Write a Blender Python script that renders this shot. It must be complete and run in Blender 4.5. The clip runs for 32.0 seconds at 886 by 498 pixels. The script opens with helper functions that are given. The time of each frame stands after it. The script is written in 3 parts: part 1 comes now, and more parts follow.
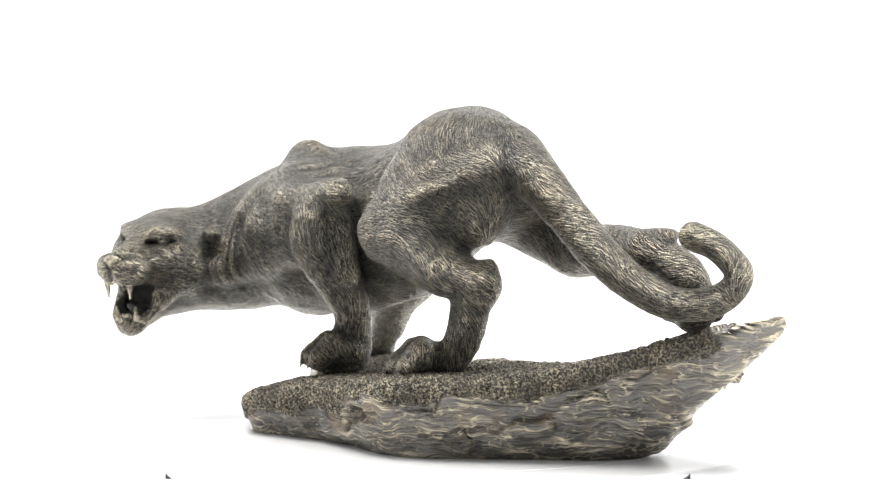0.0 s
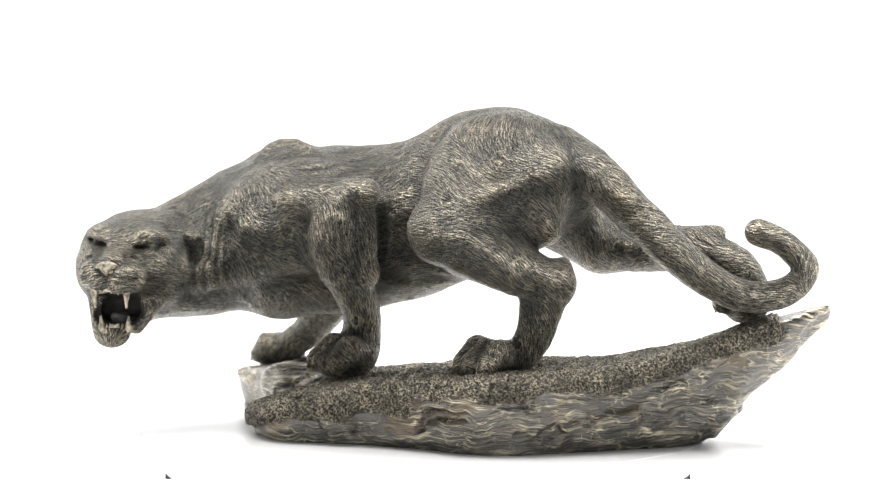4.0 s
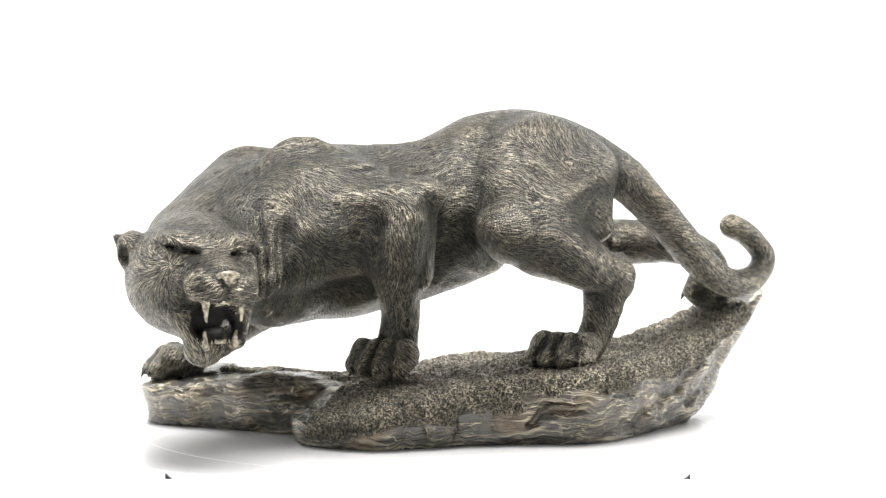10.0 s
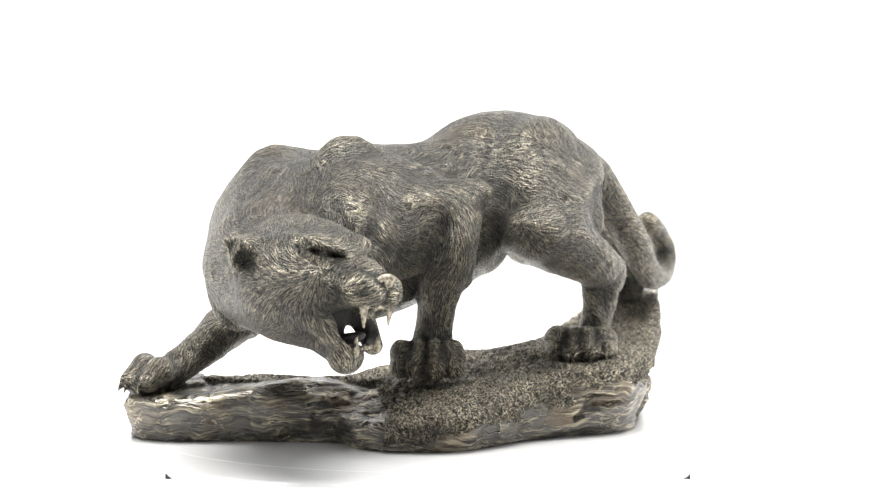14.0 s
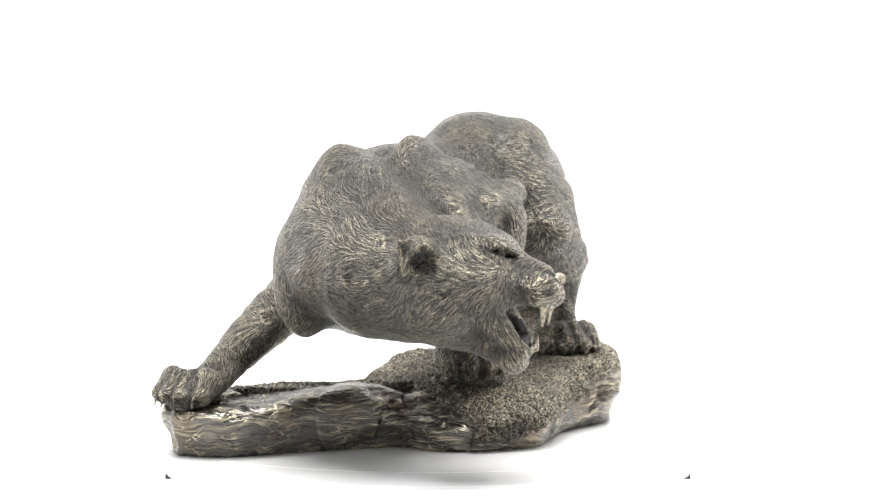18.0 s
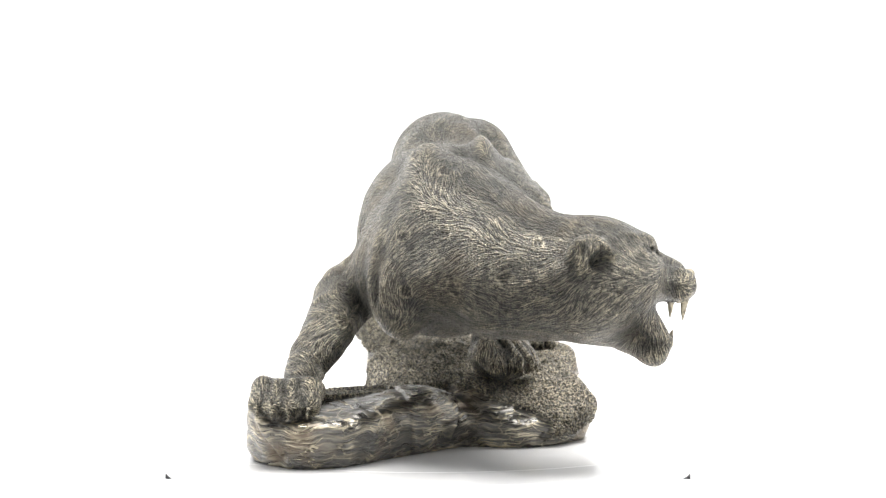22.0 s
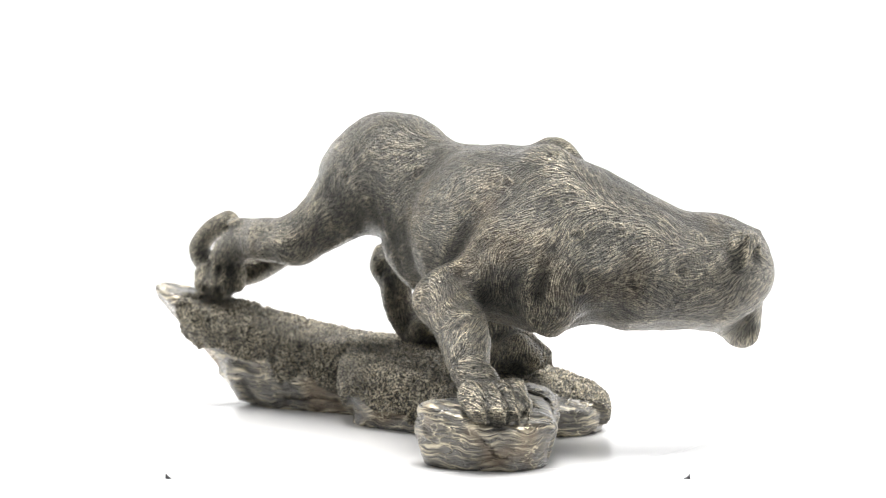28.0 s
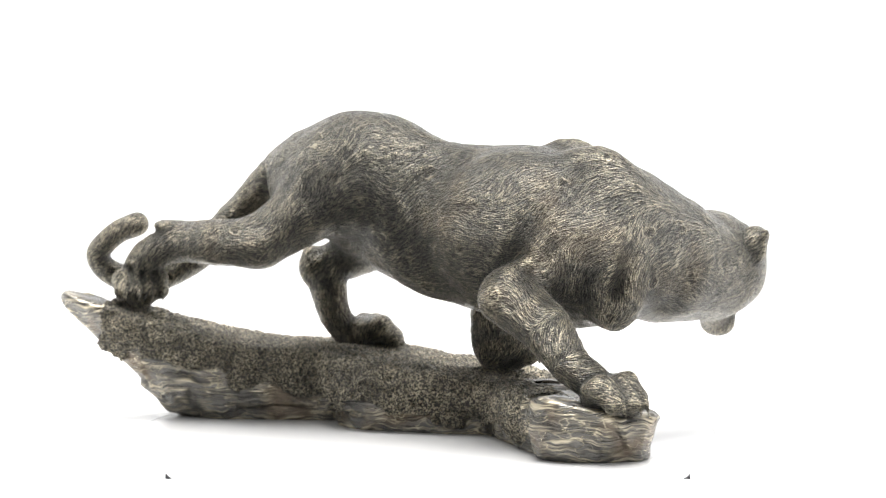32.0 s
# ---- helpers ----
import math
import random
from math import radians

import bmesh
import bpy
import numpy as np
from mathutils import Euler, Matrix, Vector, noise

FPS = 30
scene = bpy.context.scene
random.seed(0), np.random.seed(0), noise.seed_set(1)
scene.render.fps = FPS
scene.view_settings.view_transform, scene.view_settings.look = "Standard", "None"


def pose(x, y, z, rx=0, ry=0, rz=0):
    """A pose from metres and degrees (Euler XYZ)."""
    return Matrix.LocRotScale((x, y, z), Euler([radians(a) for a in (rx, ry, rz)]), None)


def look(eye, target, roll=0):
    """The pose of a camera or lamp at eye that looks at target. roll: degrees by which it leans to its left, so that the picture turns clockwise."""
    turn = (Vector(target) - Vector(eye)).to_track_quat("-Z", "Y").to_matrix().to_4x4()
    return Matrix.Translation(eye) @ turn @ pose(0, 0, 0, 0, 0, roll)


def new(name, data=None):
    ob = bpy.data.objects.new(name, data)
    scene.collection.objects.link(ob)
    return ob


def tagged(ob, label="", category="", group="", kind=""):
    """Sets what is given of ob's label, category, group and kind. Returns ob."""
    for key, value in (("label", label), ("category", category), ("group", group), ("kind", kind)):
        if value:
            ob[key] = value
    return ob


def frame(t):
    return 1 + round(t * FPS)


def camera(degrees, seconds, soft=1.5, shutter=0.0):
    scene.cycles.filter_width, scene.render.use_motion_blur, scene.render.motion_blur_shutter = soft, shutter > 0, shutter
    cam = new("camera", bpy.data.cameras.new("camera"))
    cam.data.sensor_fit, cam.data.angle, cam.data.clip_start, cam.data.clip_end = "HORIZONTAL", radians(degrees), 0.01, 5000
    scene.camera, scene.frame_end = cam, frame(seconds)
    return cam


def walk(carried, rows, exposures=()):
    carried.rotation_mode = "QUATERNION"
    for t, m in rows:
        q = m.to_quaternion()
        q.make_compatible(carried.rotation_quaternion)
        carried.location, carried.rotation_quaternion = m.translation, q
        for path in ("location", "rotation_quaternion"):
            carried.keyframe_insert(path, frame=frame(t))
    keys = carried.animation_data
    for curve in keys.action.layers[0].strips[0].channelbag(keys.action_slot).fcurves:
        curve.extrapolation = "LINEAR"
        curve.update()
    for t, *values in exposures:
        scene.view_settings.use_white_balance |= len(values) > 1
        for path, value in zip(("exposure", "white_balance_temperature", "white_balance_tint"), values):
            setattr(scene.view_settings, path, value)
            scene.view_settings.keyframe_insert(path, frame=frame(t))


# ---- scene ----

# ------------------------------------------------------------------ camera
cam = camera(27.2, 32.0, soft=1.25)
EYE = (0.0, -0.9395, 0.12879)
AIM = (0.00827, 0.0, 0.09176)
cam.data.dof.use_dof, cam.data.dof.focus_distance, cam.data.dof.aperture_fstop = True, 0.845, 14.0
walk(cam, [(0.0, look(EYE, AIM, 0.11)), (32.0, look(EYE, AIM, 0.11))])

# ------------------------------------------------------------------ light: a dim studio, a soft light overhead, a white backdrop that glows by itself
world = bpy.data.worlds.new("studio")
scene.world = world
world.use_nodes = True
wn = world.node_tree.nodes
wn["Background"].inputs["Color"].default_value = (0.98, 0.99, 1.0, 1)
wn["Background"].inputs["Strength"].default_value = 0.41


lamp = bpy.data.lights.new("overhead_soft_light", "SUN")
lamp.energy, lamp.angle, lamp.color = 6.8, radians(46), (1.0, 0.985, 0.965)
new("overhead_soft_light", lamp).matrix_world = look((0.06, 0.26, 1.0), (0, 0, 0))


# ------------------------------------------------------------------ material helpers
def material(name, rough=0.5, metal=0.0, colour=(0.8, 0.8, 0.8)):
    m = bpy.data.materials.new(name)
    m.use_nodes = True
    b = m.node_tree.nodes["Principled BSDF"]
    b.inputs["Roughness"].default_value = rough
    b.inputs["Metallic"].default_value = metal
    b.inputs["Base Color"].default_value = (*colour, 1)
    return m, m.node_tree, b


def node(tree, kind, **values):
    n = tree.nodes.new(kind)
    for key, value in values.items():
        if key in n.inputs:
            n.inputs[key].default_value = value
    return n


def noise_tex(tree, vec, scale, detail=3.0, rough=0.5, distortion=0.0):
    n = node(tree, "ShaderNodeTexNoise", Scale=scale, Detail=detail, Roughness=rough, Distortion=distortion)
    tree.links.new(vec, n.inputs["Vector"])
    return n.outputs["Fac"]


def ramp(tree, fac, *stops):
    n = tree.nodes.new("ShaderNodeValToRGB")
    e = n.color_ramp.elements
    while len(e) < len(stops):
        e.new(0.5)
    for el, (at, c) in zip(e, stops):
        el.position, el.color = at, (c, c, c, 1) if isinstance(c, (int, float)) else (*c, 1)
    tree.links.new(fac, n.inputs["Fac"])
    return n.outputs["Color"]


def maths(tree, op, a, b=None, clamp=False):
    n = tree.nodes.new("ShaderNodeMath")
    n.operation, n.use_clamp = op, clamp
    for i, v in enumerate((a, b)):
        if v is None:
            continue
        if isinstance(v, (int, float)):
            n.inputs[i].default_value = v
        else:
            tree.links.new(v, n.inputs[i])
    return n.outputs[0]


def mix(tree, fac, a, b, blend="MIX"):
    n = tree.nodes.new("ShaderNodeMix")
    n.data_type, n.blend_type = "RGBA", blend
    for i, v in ((0, fac), (6, a), (7, b)):
        if isinstance(v, tuple):
            n.inputs[i].default_value = (*v, 1)
        elif isinstance(v, (int, float)):
            n.inputs[i].default_value = v
        else:
            tree.links.new(v, n.inputs[i])
    return n.outputs[2]


def bump(tree, height, strength, distance, after=None):
    n = node(tree, "ShaderNodeBump", Strength=strength, Distance=distance)
    tree.links.new(height, n.inputs["Height"])
    if after is not None:
        tree.links.new(after, n.inputs["Normal"])
    return n.outputs["Normal"]


PATINA = (0.108, 0.107, 0.101)
UMBER = (0.16, 0.125, 0.09)
BRASS = (0.63, 0.56, 0.415)


def place_vec(t, scale=1000.0):
    """The statue's own coordinates, in millimetres."""
    c = t.nodes.new("ShaderNodeTexCoord")
    m = t.nodes.new("ShaderNodeMapping")
    m.inputs["Scale"].default_value = (scale,) * 3
    t.links.new(c.outputs["Object"], m.inputs["Vector"])
    return m.outputs["Vector"]


def stretched(t, vec, sx, sy, sz, turn=(0, 0, 0)):
    m = t.nodes.new("ShaderNodeMapping")
    m.inputs["Scale"].default_value = (sx, sy, sz)
    m.inputs["Rotation"].default_value = [radians(q) for q in turn]
    t.links.new(vec, m.inputs["Vector"])
    return m.outputs["Vector"]


def fur_bronze():
    """Cast fur: short strands along the lie of the hair, rosettes, dark patina with brass rubbed through on the ridges."""
    m, t, b = material("fur_bronze", 0.38, 0.88, PATINA)
    here = place_vec(t)
    at = t.nodes.new("ShaderNodeAttribute")
    at.attribute_name = "flow"
    strand = None
    for i in (-2, -1, 0, 1, 2):
        mv = t.nodes.new("ShaderNodeVectorMath")
        mv.operation = "MULTIPLY_ADD"
        mv.inputs[1].default_value = (i * 0.46,) * 3
        t.links.new(at.outputs["Vector"], mv.inputs[0])
        t.links.new(here, mv.inputs[2])
        n = noise_tex(t, mv.outputs[0], 2.3, 0.0)
        strand = n if strand is None else maths(t, "ADD", strand, n)
    strand = maths(t, "MULTIPLY_ADD", maths(t, "SUBTRACT", strand, 2.5), 0.85)
    strand.node.inputs[2].default_value = 0.5
    lock = None
    for i in (-1, 0, 1):
        mv = t.nodes.new("ShaderNodeVectorMath")
        mv.operation = "MULTIPLY_ADD"
        mv.inputs[1].default_value = (i * 1.4,) * 3
        t.links.new(at.outputs["Vector"], mv.inputs[0])
        t.links.new(here, mv.inputs[2])
        n = noise_tex(t, mv.outputs[0], 0.85, 1.0)
        lock = n if lock is None else maths(t, "ADD", lock, n)
    lock = maths(t, "MULTIPLY_ADD", maths(t, "SUBTRACT", lock, 1.5), 0.9)
    lock.node.inputs[2].default_value = 0.5
    rub = t.nodes.new("ShaderNodeAttribute")
    rub.attribute_name = "rub"
    broad = noise_tex(t, here, 0.05, 3.0, 0.55)
    fine = noise_tex(t, here, 0.9, 2.0)
    wob = noise_tex(t, here, 0.25, 2.0)
    crest = ramp(t, strand, (0.50, 0.0), (0.68, 1.0))
    vor = node(t, "ShaderNodeTexVoronoi", Scale=0.056, Randomness=0.95)
    t.links.new(here, vor.inputs["Vector"])
    dist = maths(t, "ADD", vor.outputs["Distance"], maths(t, "MULTIPLY", maths(t, "SUBTRACT", wob, 0.5), 0.34))
    ring = ramp(t, dist, (0.15, 0.0), (0.19, 1.0), (0.205, 1.0), (0.245, 0.0))
    pit = ramp(t, dist, (0.12, 1.0), (0.18, 0.0))
    sep = t.nodes.new("ShaderNodeSeparateColor")
    t.links.new(vor.outputs["Color"], sep.inputs[0])
    some = maths(t, "GREATER_THAN", sep.outputs[0], 0.15)
    ring = maths(t, "MULTIPLY", ring, maths(t, "MULTIPLY", some, ramp(t, noise_tex(t, here, 0.3, 1.0), (0.42, 0.0), (0.56, 1.0))))
    pit = maths(t, "MULTIPLY", pit, some)
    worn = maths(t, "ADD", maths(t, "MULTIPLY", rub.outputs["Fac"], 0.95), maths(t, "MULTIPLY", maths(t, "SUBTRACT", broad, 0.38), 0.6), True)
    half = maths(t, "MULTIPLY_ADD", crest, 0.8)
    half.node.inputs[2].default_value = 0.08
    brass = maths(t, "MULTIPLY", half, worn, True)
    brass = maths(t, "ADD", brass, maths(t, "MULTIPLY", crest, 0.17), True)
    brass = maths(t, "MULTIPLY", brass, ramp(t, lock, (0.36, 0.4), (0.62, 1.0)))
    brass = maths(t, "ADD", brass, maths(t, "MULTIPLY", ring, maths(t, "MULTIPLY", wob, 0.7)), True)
    base = mix(t, ramp(t, noise_tex(t, here, 0.032, 2.0), (0.55, 0.0), (0.72, 0.5)), PATINA, UMBER)
    base = mix(t, maths(t, "MULTIPLY", pit, 0.75), base, (0.045, 0.044, 0.042))
    # strand valleys darkened in the base colour: recess patina, deepened to carry their shade
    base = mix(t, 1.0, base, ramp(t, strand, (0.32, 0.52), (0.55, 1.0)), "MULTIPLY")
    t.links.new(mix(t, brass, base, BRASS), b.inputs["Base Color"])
    t.links.new(ramp(t, fine, (0.3, 0.26), (0.7, 0.38)), b.inputs["Roughness"])
    h = maths(t, "ADD", strand, maths(t, "MULTIPLY", maths(t, "SUBTRACT", ring, pit), 0.6))
    h = maths(t, "ADD", h, maths(t, "MULTIPLY", lock, 1.5))
    t.links.new(bump(t, h, 1.0, 0.0014), b.inputs["Normal"])
    return m


def rock_bronze():
    """Cast rock: slanting scratched beds and a net of cracks with thin raised brass edges, glossy as if wet."""
    m, t, b = material("rock_bronze", 0.34, 0.85, PATINA)
    here = place_vec(t)
    warp = t.nodes.new("ShaderNodeTexNoise")
    warp.inputs["Scale"].default_value, warp.inputs["Detail"].default_value = 0.06, 2.0
    t.links.new(here, warp.inputs["Vector"])
    mv = t.nodes.new("ShaderNodeVectorMath")
    mv.operation = "MULTIPLY_ADD"
    mv.inputs[1].default_value = (9.0,) * 3
    t.links.new(warp.outputs["Color"], mv.inputs[0])
    t.links.new(here, mv.inputs[2])
    bent = mv.outputs[0]
    scratch = noise_tex(t, stretched(t, bent, 0.05, 0.06, 0.85, (0, 20, 0)), 1.0, 2.0, 0.6)
    veins = noise_tex(t, stretched(t, bent, 0.035, 0.045, 0.14, (0, 24, 0)), 1.0, 3.0, 0.5)
    nets = noise_tex(t, stretched(t, bent, 0.07, 0.07, 0.16, (0, -14, 0)), 1.0, 2.0, 0.5)
    bed = noise_tex(t, stretched(t, bent, 0.03, 0.04, 0.11, (0, 18, 0)), 1.0, 2.0, 0.5)
    line = ramp(t, maths(t, "ABSOLUTE", maths(t, "SUBTRACT", veins, 0.5)), (0.0, 1.0), (0.006, 1.0), (0.014, 0.0))
    net = ramp(t, maths(t, "ABSOLUTE", maths(t, "SUBTRACT", nets, 0.54)), (0.0, 1.0), (0.007, 1.0), (0.020, 0.0))
    line = maths(t, "MAXIMUM", line, maths(t, "MULTIPLY", net, 0.45))
    fine = ramp(t, scratch, (0.58, 0.0), (0.64, 1.0))
    rub = t.nodes.new("ShaderNodeAttribute")
    rub.attribute_name = "rub"
    patch = ramp(t, noise_tex(t, here, 0.055, 2.0), (0.38, 0.15), (0.56, 1.0))
    brass = maths(t, "MULTIPLY", maths(t, "ADD", maths(t, "MULTIPLY", line, 0.8), maths(t, "MULTIPLY", fine, 0.45), True), patch)
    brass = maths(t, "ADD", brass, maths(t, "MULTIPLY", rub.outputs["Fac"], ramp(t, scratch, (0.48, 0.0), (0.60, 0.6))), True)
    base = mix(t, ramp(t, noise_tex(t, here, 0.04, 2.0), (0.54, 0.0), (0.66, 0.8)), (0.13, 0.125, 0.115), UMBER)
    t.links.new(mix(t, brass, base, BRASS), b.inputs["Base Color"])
    h = maths(t, "ADD", maths(t, "ADD", maths(t, "MULTIPLY", bed, 1.5), maths(t, "MULTIPLY", scratch, 0.45)), maths(t, "MULTIPLY", line, 0.25))
    t.links.new(ramp(t, scratch, (0.35, 0.24), (0.65, 0.40)), b.inputs["Roughness"])
    t.links.new(bump(t, h, 1.0, 0.0018), b.inputs["Normal"])
    return m


def moss_bronze():
    """Crumbly cast moss: small grains with bright tops."""
    m, t, b = material("moss_bronze", 0.42, 0.7, PATINA)
    here = place_vec(t)
    grain = noise_tex(t, here, 1.0, 2.0, 0.55, 0.6)
    tops = ramp(t, grain, (0.47, 0.0), (0.60, 1.0))
    patch = ramp(t, noise_tex(t, here, 0.06, 2.0), (0.35, 0.45), (0.6, 1.0))
    t.links.new(mix(t, maths(t, "MULTIPLY", tops, patch), (0.085, 0.081, 0.072), BRASS), b.inputs["Base Color"])
    t.links.new(bump(t, grain, 1.0, 0.004), b.inputs["Normal"])
    return m


def tooth_bronze():
    m, t, b = material("tooth_bronze", 0.5, 0.3, BRASS)
    t.links.new(mix(t, ramp(t, noise_tex(t, place_vec(t), 0.5), (0.35, 0.0), (0.6, 1.0)), (0.10, 0.085, 0.06), (0.45, 0.40, 0.30)), b.inputs["Base Color"])
    return m


def mouth_bronze():
    m, t, b = material("mouth_bronze", 0.6, 0.0, (0.035, 0.033, 0.03))
    n = noise_tex(t, place_vec(t), 0.35)
    t.links.new(mix(t, n, (0.010, 0.009, 0.008), (0.035, 0.032, 0.028)), b.inputs["Base Color"])
    t.links.new(bump(t, n, 0.5, 0.001), b.inputs["Normal"])
    return m


WHITE_ACRYLIC, _t, _b = material("white_acrylic", 0.22, 0.0, (0.86, 0.86, 0.865))
WHITE_CLOTH, _t, _b = material("white_cloth", 0.8, 0.0, (0.86, 0.86, 0.865))
# dark edge below the turntable's rim, put on two added wedges
DARK_RIM, _t, _b = material("dark_rim", 0.6, 0.0, (0.06, 0.06, 0.065))


# ------------------------------------------------------------------ sculpting in a distance field (millimetres)
STEP = 0.9
LOW = np.array([-192.0, -114.0, -3.0])
HIGH = np.array([216.0, 126.0, 172.0])
NUM = np.ceil((HIGH - LOW) / STEP).astype(int) + 1
AX = [(LOW[i] + STEP * np.arange(NUM[i])).astype(np.float32) for i in range(3)]
FIELD = np.full(NUM, 40.0, np.float32)
KIND = np.zeros(NUM, np.uint8)
FUR, ROCK, TOOTH, MOUTH, EYE_BALL, CLAW = range(6)
BONES = []


def window(low, high, pad):
    lo = [max(0, int((low[i] - pad - LOW[i]) / STEP)) for i in range(3)]
    hi = [min(NUM[i], int((high[i] + pad - LOW[i]) / STEP) + 2) for i in range(3)]
    sl = tuple(slice(a, b) for a, b in zip(lo, hi))
    return sl, np.ix_(*(AX[i][sl[i]] for i in range(3)))


def join(sl, d, k, kind, cut):
    f = FIELD[sl]
    if cut:
        d = -d
        KIND[sl][d > f - 0.5] = kind
        FIELD[sl] = np.maximum(f, d) + np.maximum(k - np.abs(f - d), 0) ** 2 / (4 * k)
    else:
        KIND[sl][d < f] = kind
        FIELD[sl] = np.minimum(f, d) - np.maximum(k - np.abs(f - d), 0) ** 2 / (4 * k)


def limb(a, b, ra, rb, k=6.0, kind=FUR, cut=False, hair=True):
    """A tapered round bar from a to b."""
    a, b = np.array(a, float), np.array(b, float)
    low, high = np.minimum(a - ra, b - rb), np.maximum(a + ra, b + rb)
    sl, (x, y, z) = window(low, high, k + 3)
    ba = b - a
    n = ba @ ba
    h = np.clip(((x - a[0]) * ba[0] + (y - a[1]) * ba[1] + (z - a[2]) * ba[2]) / n, 0, 1)
    d = np.sqrt((x - a[0] - h * ba[0]) ** 2 + (y - a[1] - h * ba[1]) ** 2 + (z - a[2] - h * ba[2]) ** 2) - (ra + h * (rb - ra))
    join(sl, d.astype(np.float32), k, kind, cut)
    if hair and kind == FUR and not cut:
        BONES.append((a, b, (ra + rb) / 2))


def lump(c, r, turn=(0, 0, 0), k=6.0, kind=FUR, cut=False, hair=None):
    """An ellipsoid with half axes r, turned by Euler degrees."""
    c, r = np.array(c, float), np.array(r, float)
    m = np.array(Euler([radians(q) for q in turn]).to_matrix())
    ext = np.sqrt(((m * r) ** 2).sum(1))
    sl, (x, y, z) = window(c - ext, c + ext, k + 3)
    x, y, z = x - c[0], y - c[1], z - c[2]
    q = [(m[0, i] * x + m[1, i] * y + m[2, i] * z) for i in range(3)]
    k0 = np.sqrt(sum((q[i] / r[i]) ** 2 for i in range(3)))
    k1 = np.sqrt(sum((q[i] / r[i] ** 2) ** 2 for i in range(3)))
    d = k0 * (k0 - 1) / np.maximum(k1, 1e-6)
    join(sl, d.astype(np.float32), k, kind, cut)
    if kind == FUR and not cut:
        w = np.array(hair, float) if hair else m[:, int(np.argmax(r))] * r.max() * 0.6
        BONES.append((c - w, c + w, r.min()))


def chain(points, k=6.0, kind=FUR):
    """One smooth bent bar through points of (x, y, z, radius)."""
    p = np.array(points, float)
    low, high = (p[:, :3] - p[:, 3:]).min(0), (p[:, :3] + p[:, 3:]).max(0)
    sl, (x, y, z) = window(low, high, k + 3)
    d = None
    for a, b in zip(p, p[1:]):
        ba = b[:3] - a[:3]
        h = np.clip(((x - a[0]) * ba[0] + (y - a[1]) * ba[1] + (z - a[2]) * ba[2]) / (ba @ ba), 0, 1)
        e = np.sqrt((x - a[0] - h * ba[0]) ** 2 + (y - a[1] - h * ba[1]) ** 2 + (z - a[2] - h * ba[2]) ** 2) - (a[3] + h * (b[3] - a[3]))
        d = e if d is None else np.minimum(d, e) - np.maximum(0.8 - np.abs(d - e), 0) ** 2 / 3.2
        BONES.append((a[:3], b[:3], (a[3] + b[3]) / 2))
    join(sl, d.astype(np.float32), k, kind, False)


def bent(points, parts=4):
    """More points of (x, y, z, radius) along a smooth curve through the given ones."""
    p = np.array(points, float)
    p = np.concatenate((2 * p[:1] - p[1:2], p, 2 * p[-1:] - p[-2:-1]))
    out = []
    for a, b, c, d in zip(p, p[1:], p[2:], p[3:]):
        for q in np.arange(parts) / parts:
            out.append(b + 0.5 * q * (c - a + q * (2 * a - 5 * b + 4 * c - d + q * (3 * (b - c) + d - a))))
    return out + [p[-2]]


def paw(x, y, z, dx, dy, w=7.8, r=6.6, reach=16.0):
    """Four toes with claws in front of an ankle at (x, y, z), towards (dx, dy)."""
    n = math.hypot(dx, dy)
    dx, dy = dx / n, dy / n
    for i in range(4):
        o = (i - 1.5) * w
        f = reach * (1.0 if i in (1, 2) else 0.76)
        kx, ky = x + dx * f * 0.55 - dy * o, y + dy * f * 0.55 + dx * o
        tx, ty = x + dx * f - dy * o * 1.06, y + dy * f + dx * o * 1.06
        limb((x - dy * o * 0.55, y + dx * o * 0.55, z + 1), (kx, ky, z + 3.4), r * 1.05, r, 3.0, hair=False)
        limb((kx, ky, z + 3.2), (tx, ty, z - 2.4), r, r * 0.86, 1.4, hair=False)
        limb((tx + dx * 5.0, ty + dy * 5.0, z - 3.5), (tx + dx * 6.2, ty + dy * 6.2, z - 7.5), 1.1, 0.6, 0.8, CLAW)
    limb((x, y, z - 2), (x + dx * reach * 0.6, y + dy * reach * 0.6, z - 3), 9.5, 9.0, 3.0, hair=False)
    for i in (-1, 0, 1):
        o = i * w
        limb((x + dx * reach * 0.55 - dy * o * 0.9, y + dy * reach * 0.55 + dx * o * 0.9, z + 10.5), (x + dx * (reach + 6.5) - dy * o, y + dy * (reach + 6.5) + dx * o, z - 1), 1.0, 1.5, 2.2, cut=True)
        limb((x + dx * (reach + 5.5) - dy * o, y + dy * (reach + 5.5) + dx * o, z), (x + dx * (reach + 5) - dy * o, y + dy * (reach + 5) + dx * o, z - 9), 1.5, 1.5, 2.0, cut=True)
    BONES.append((np.array((x, y, z)), np.array((x + dx * 8, y + dy * 8, z)), r))


def groove(points, r, k):
    """A crease along points."""
    for p, q in zip(points, points[1:]):
        limb(p, q, r, r, k, cut=True)


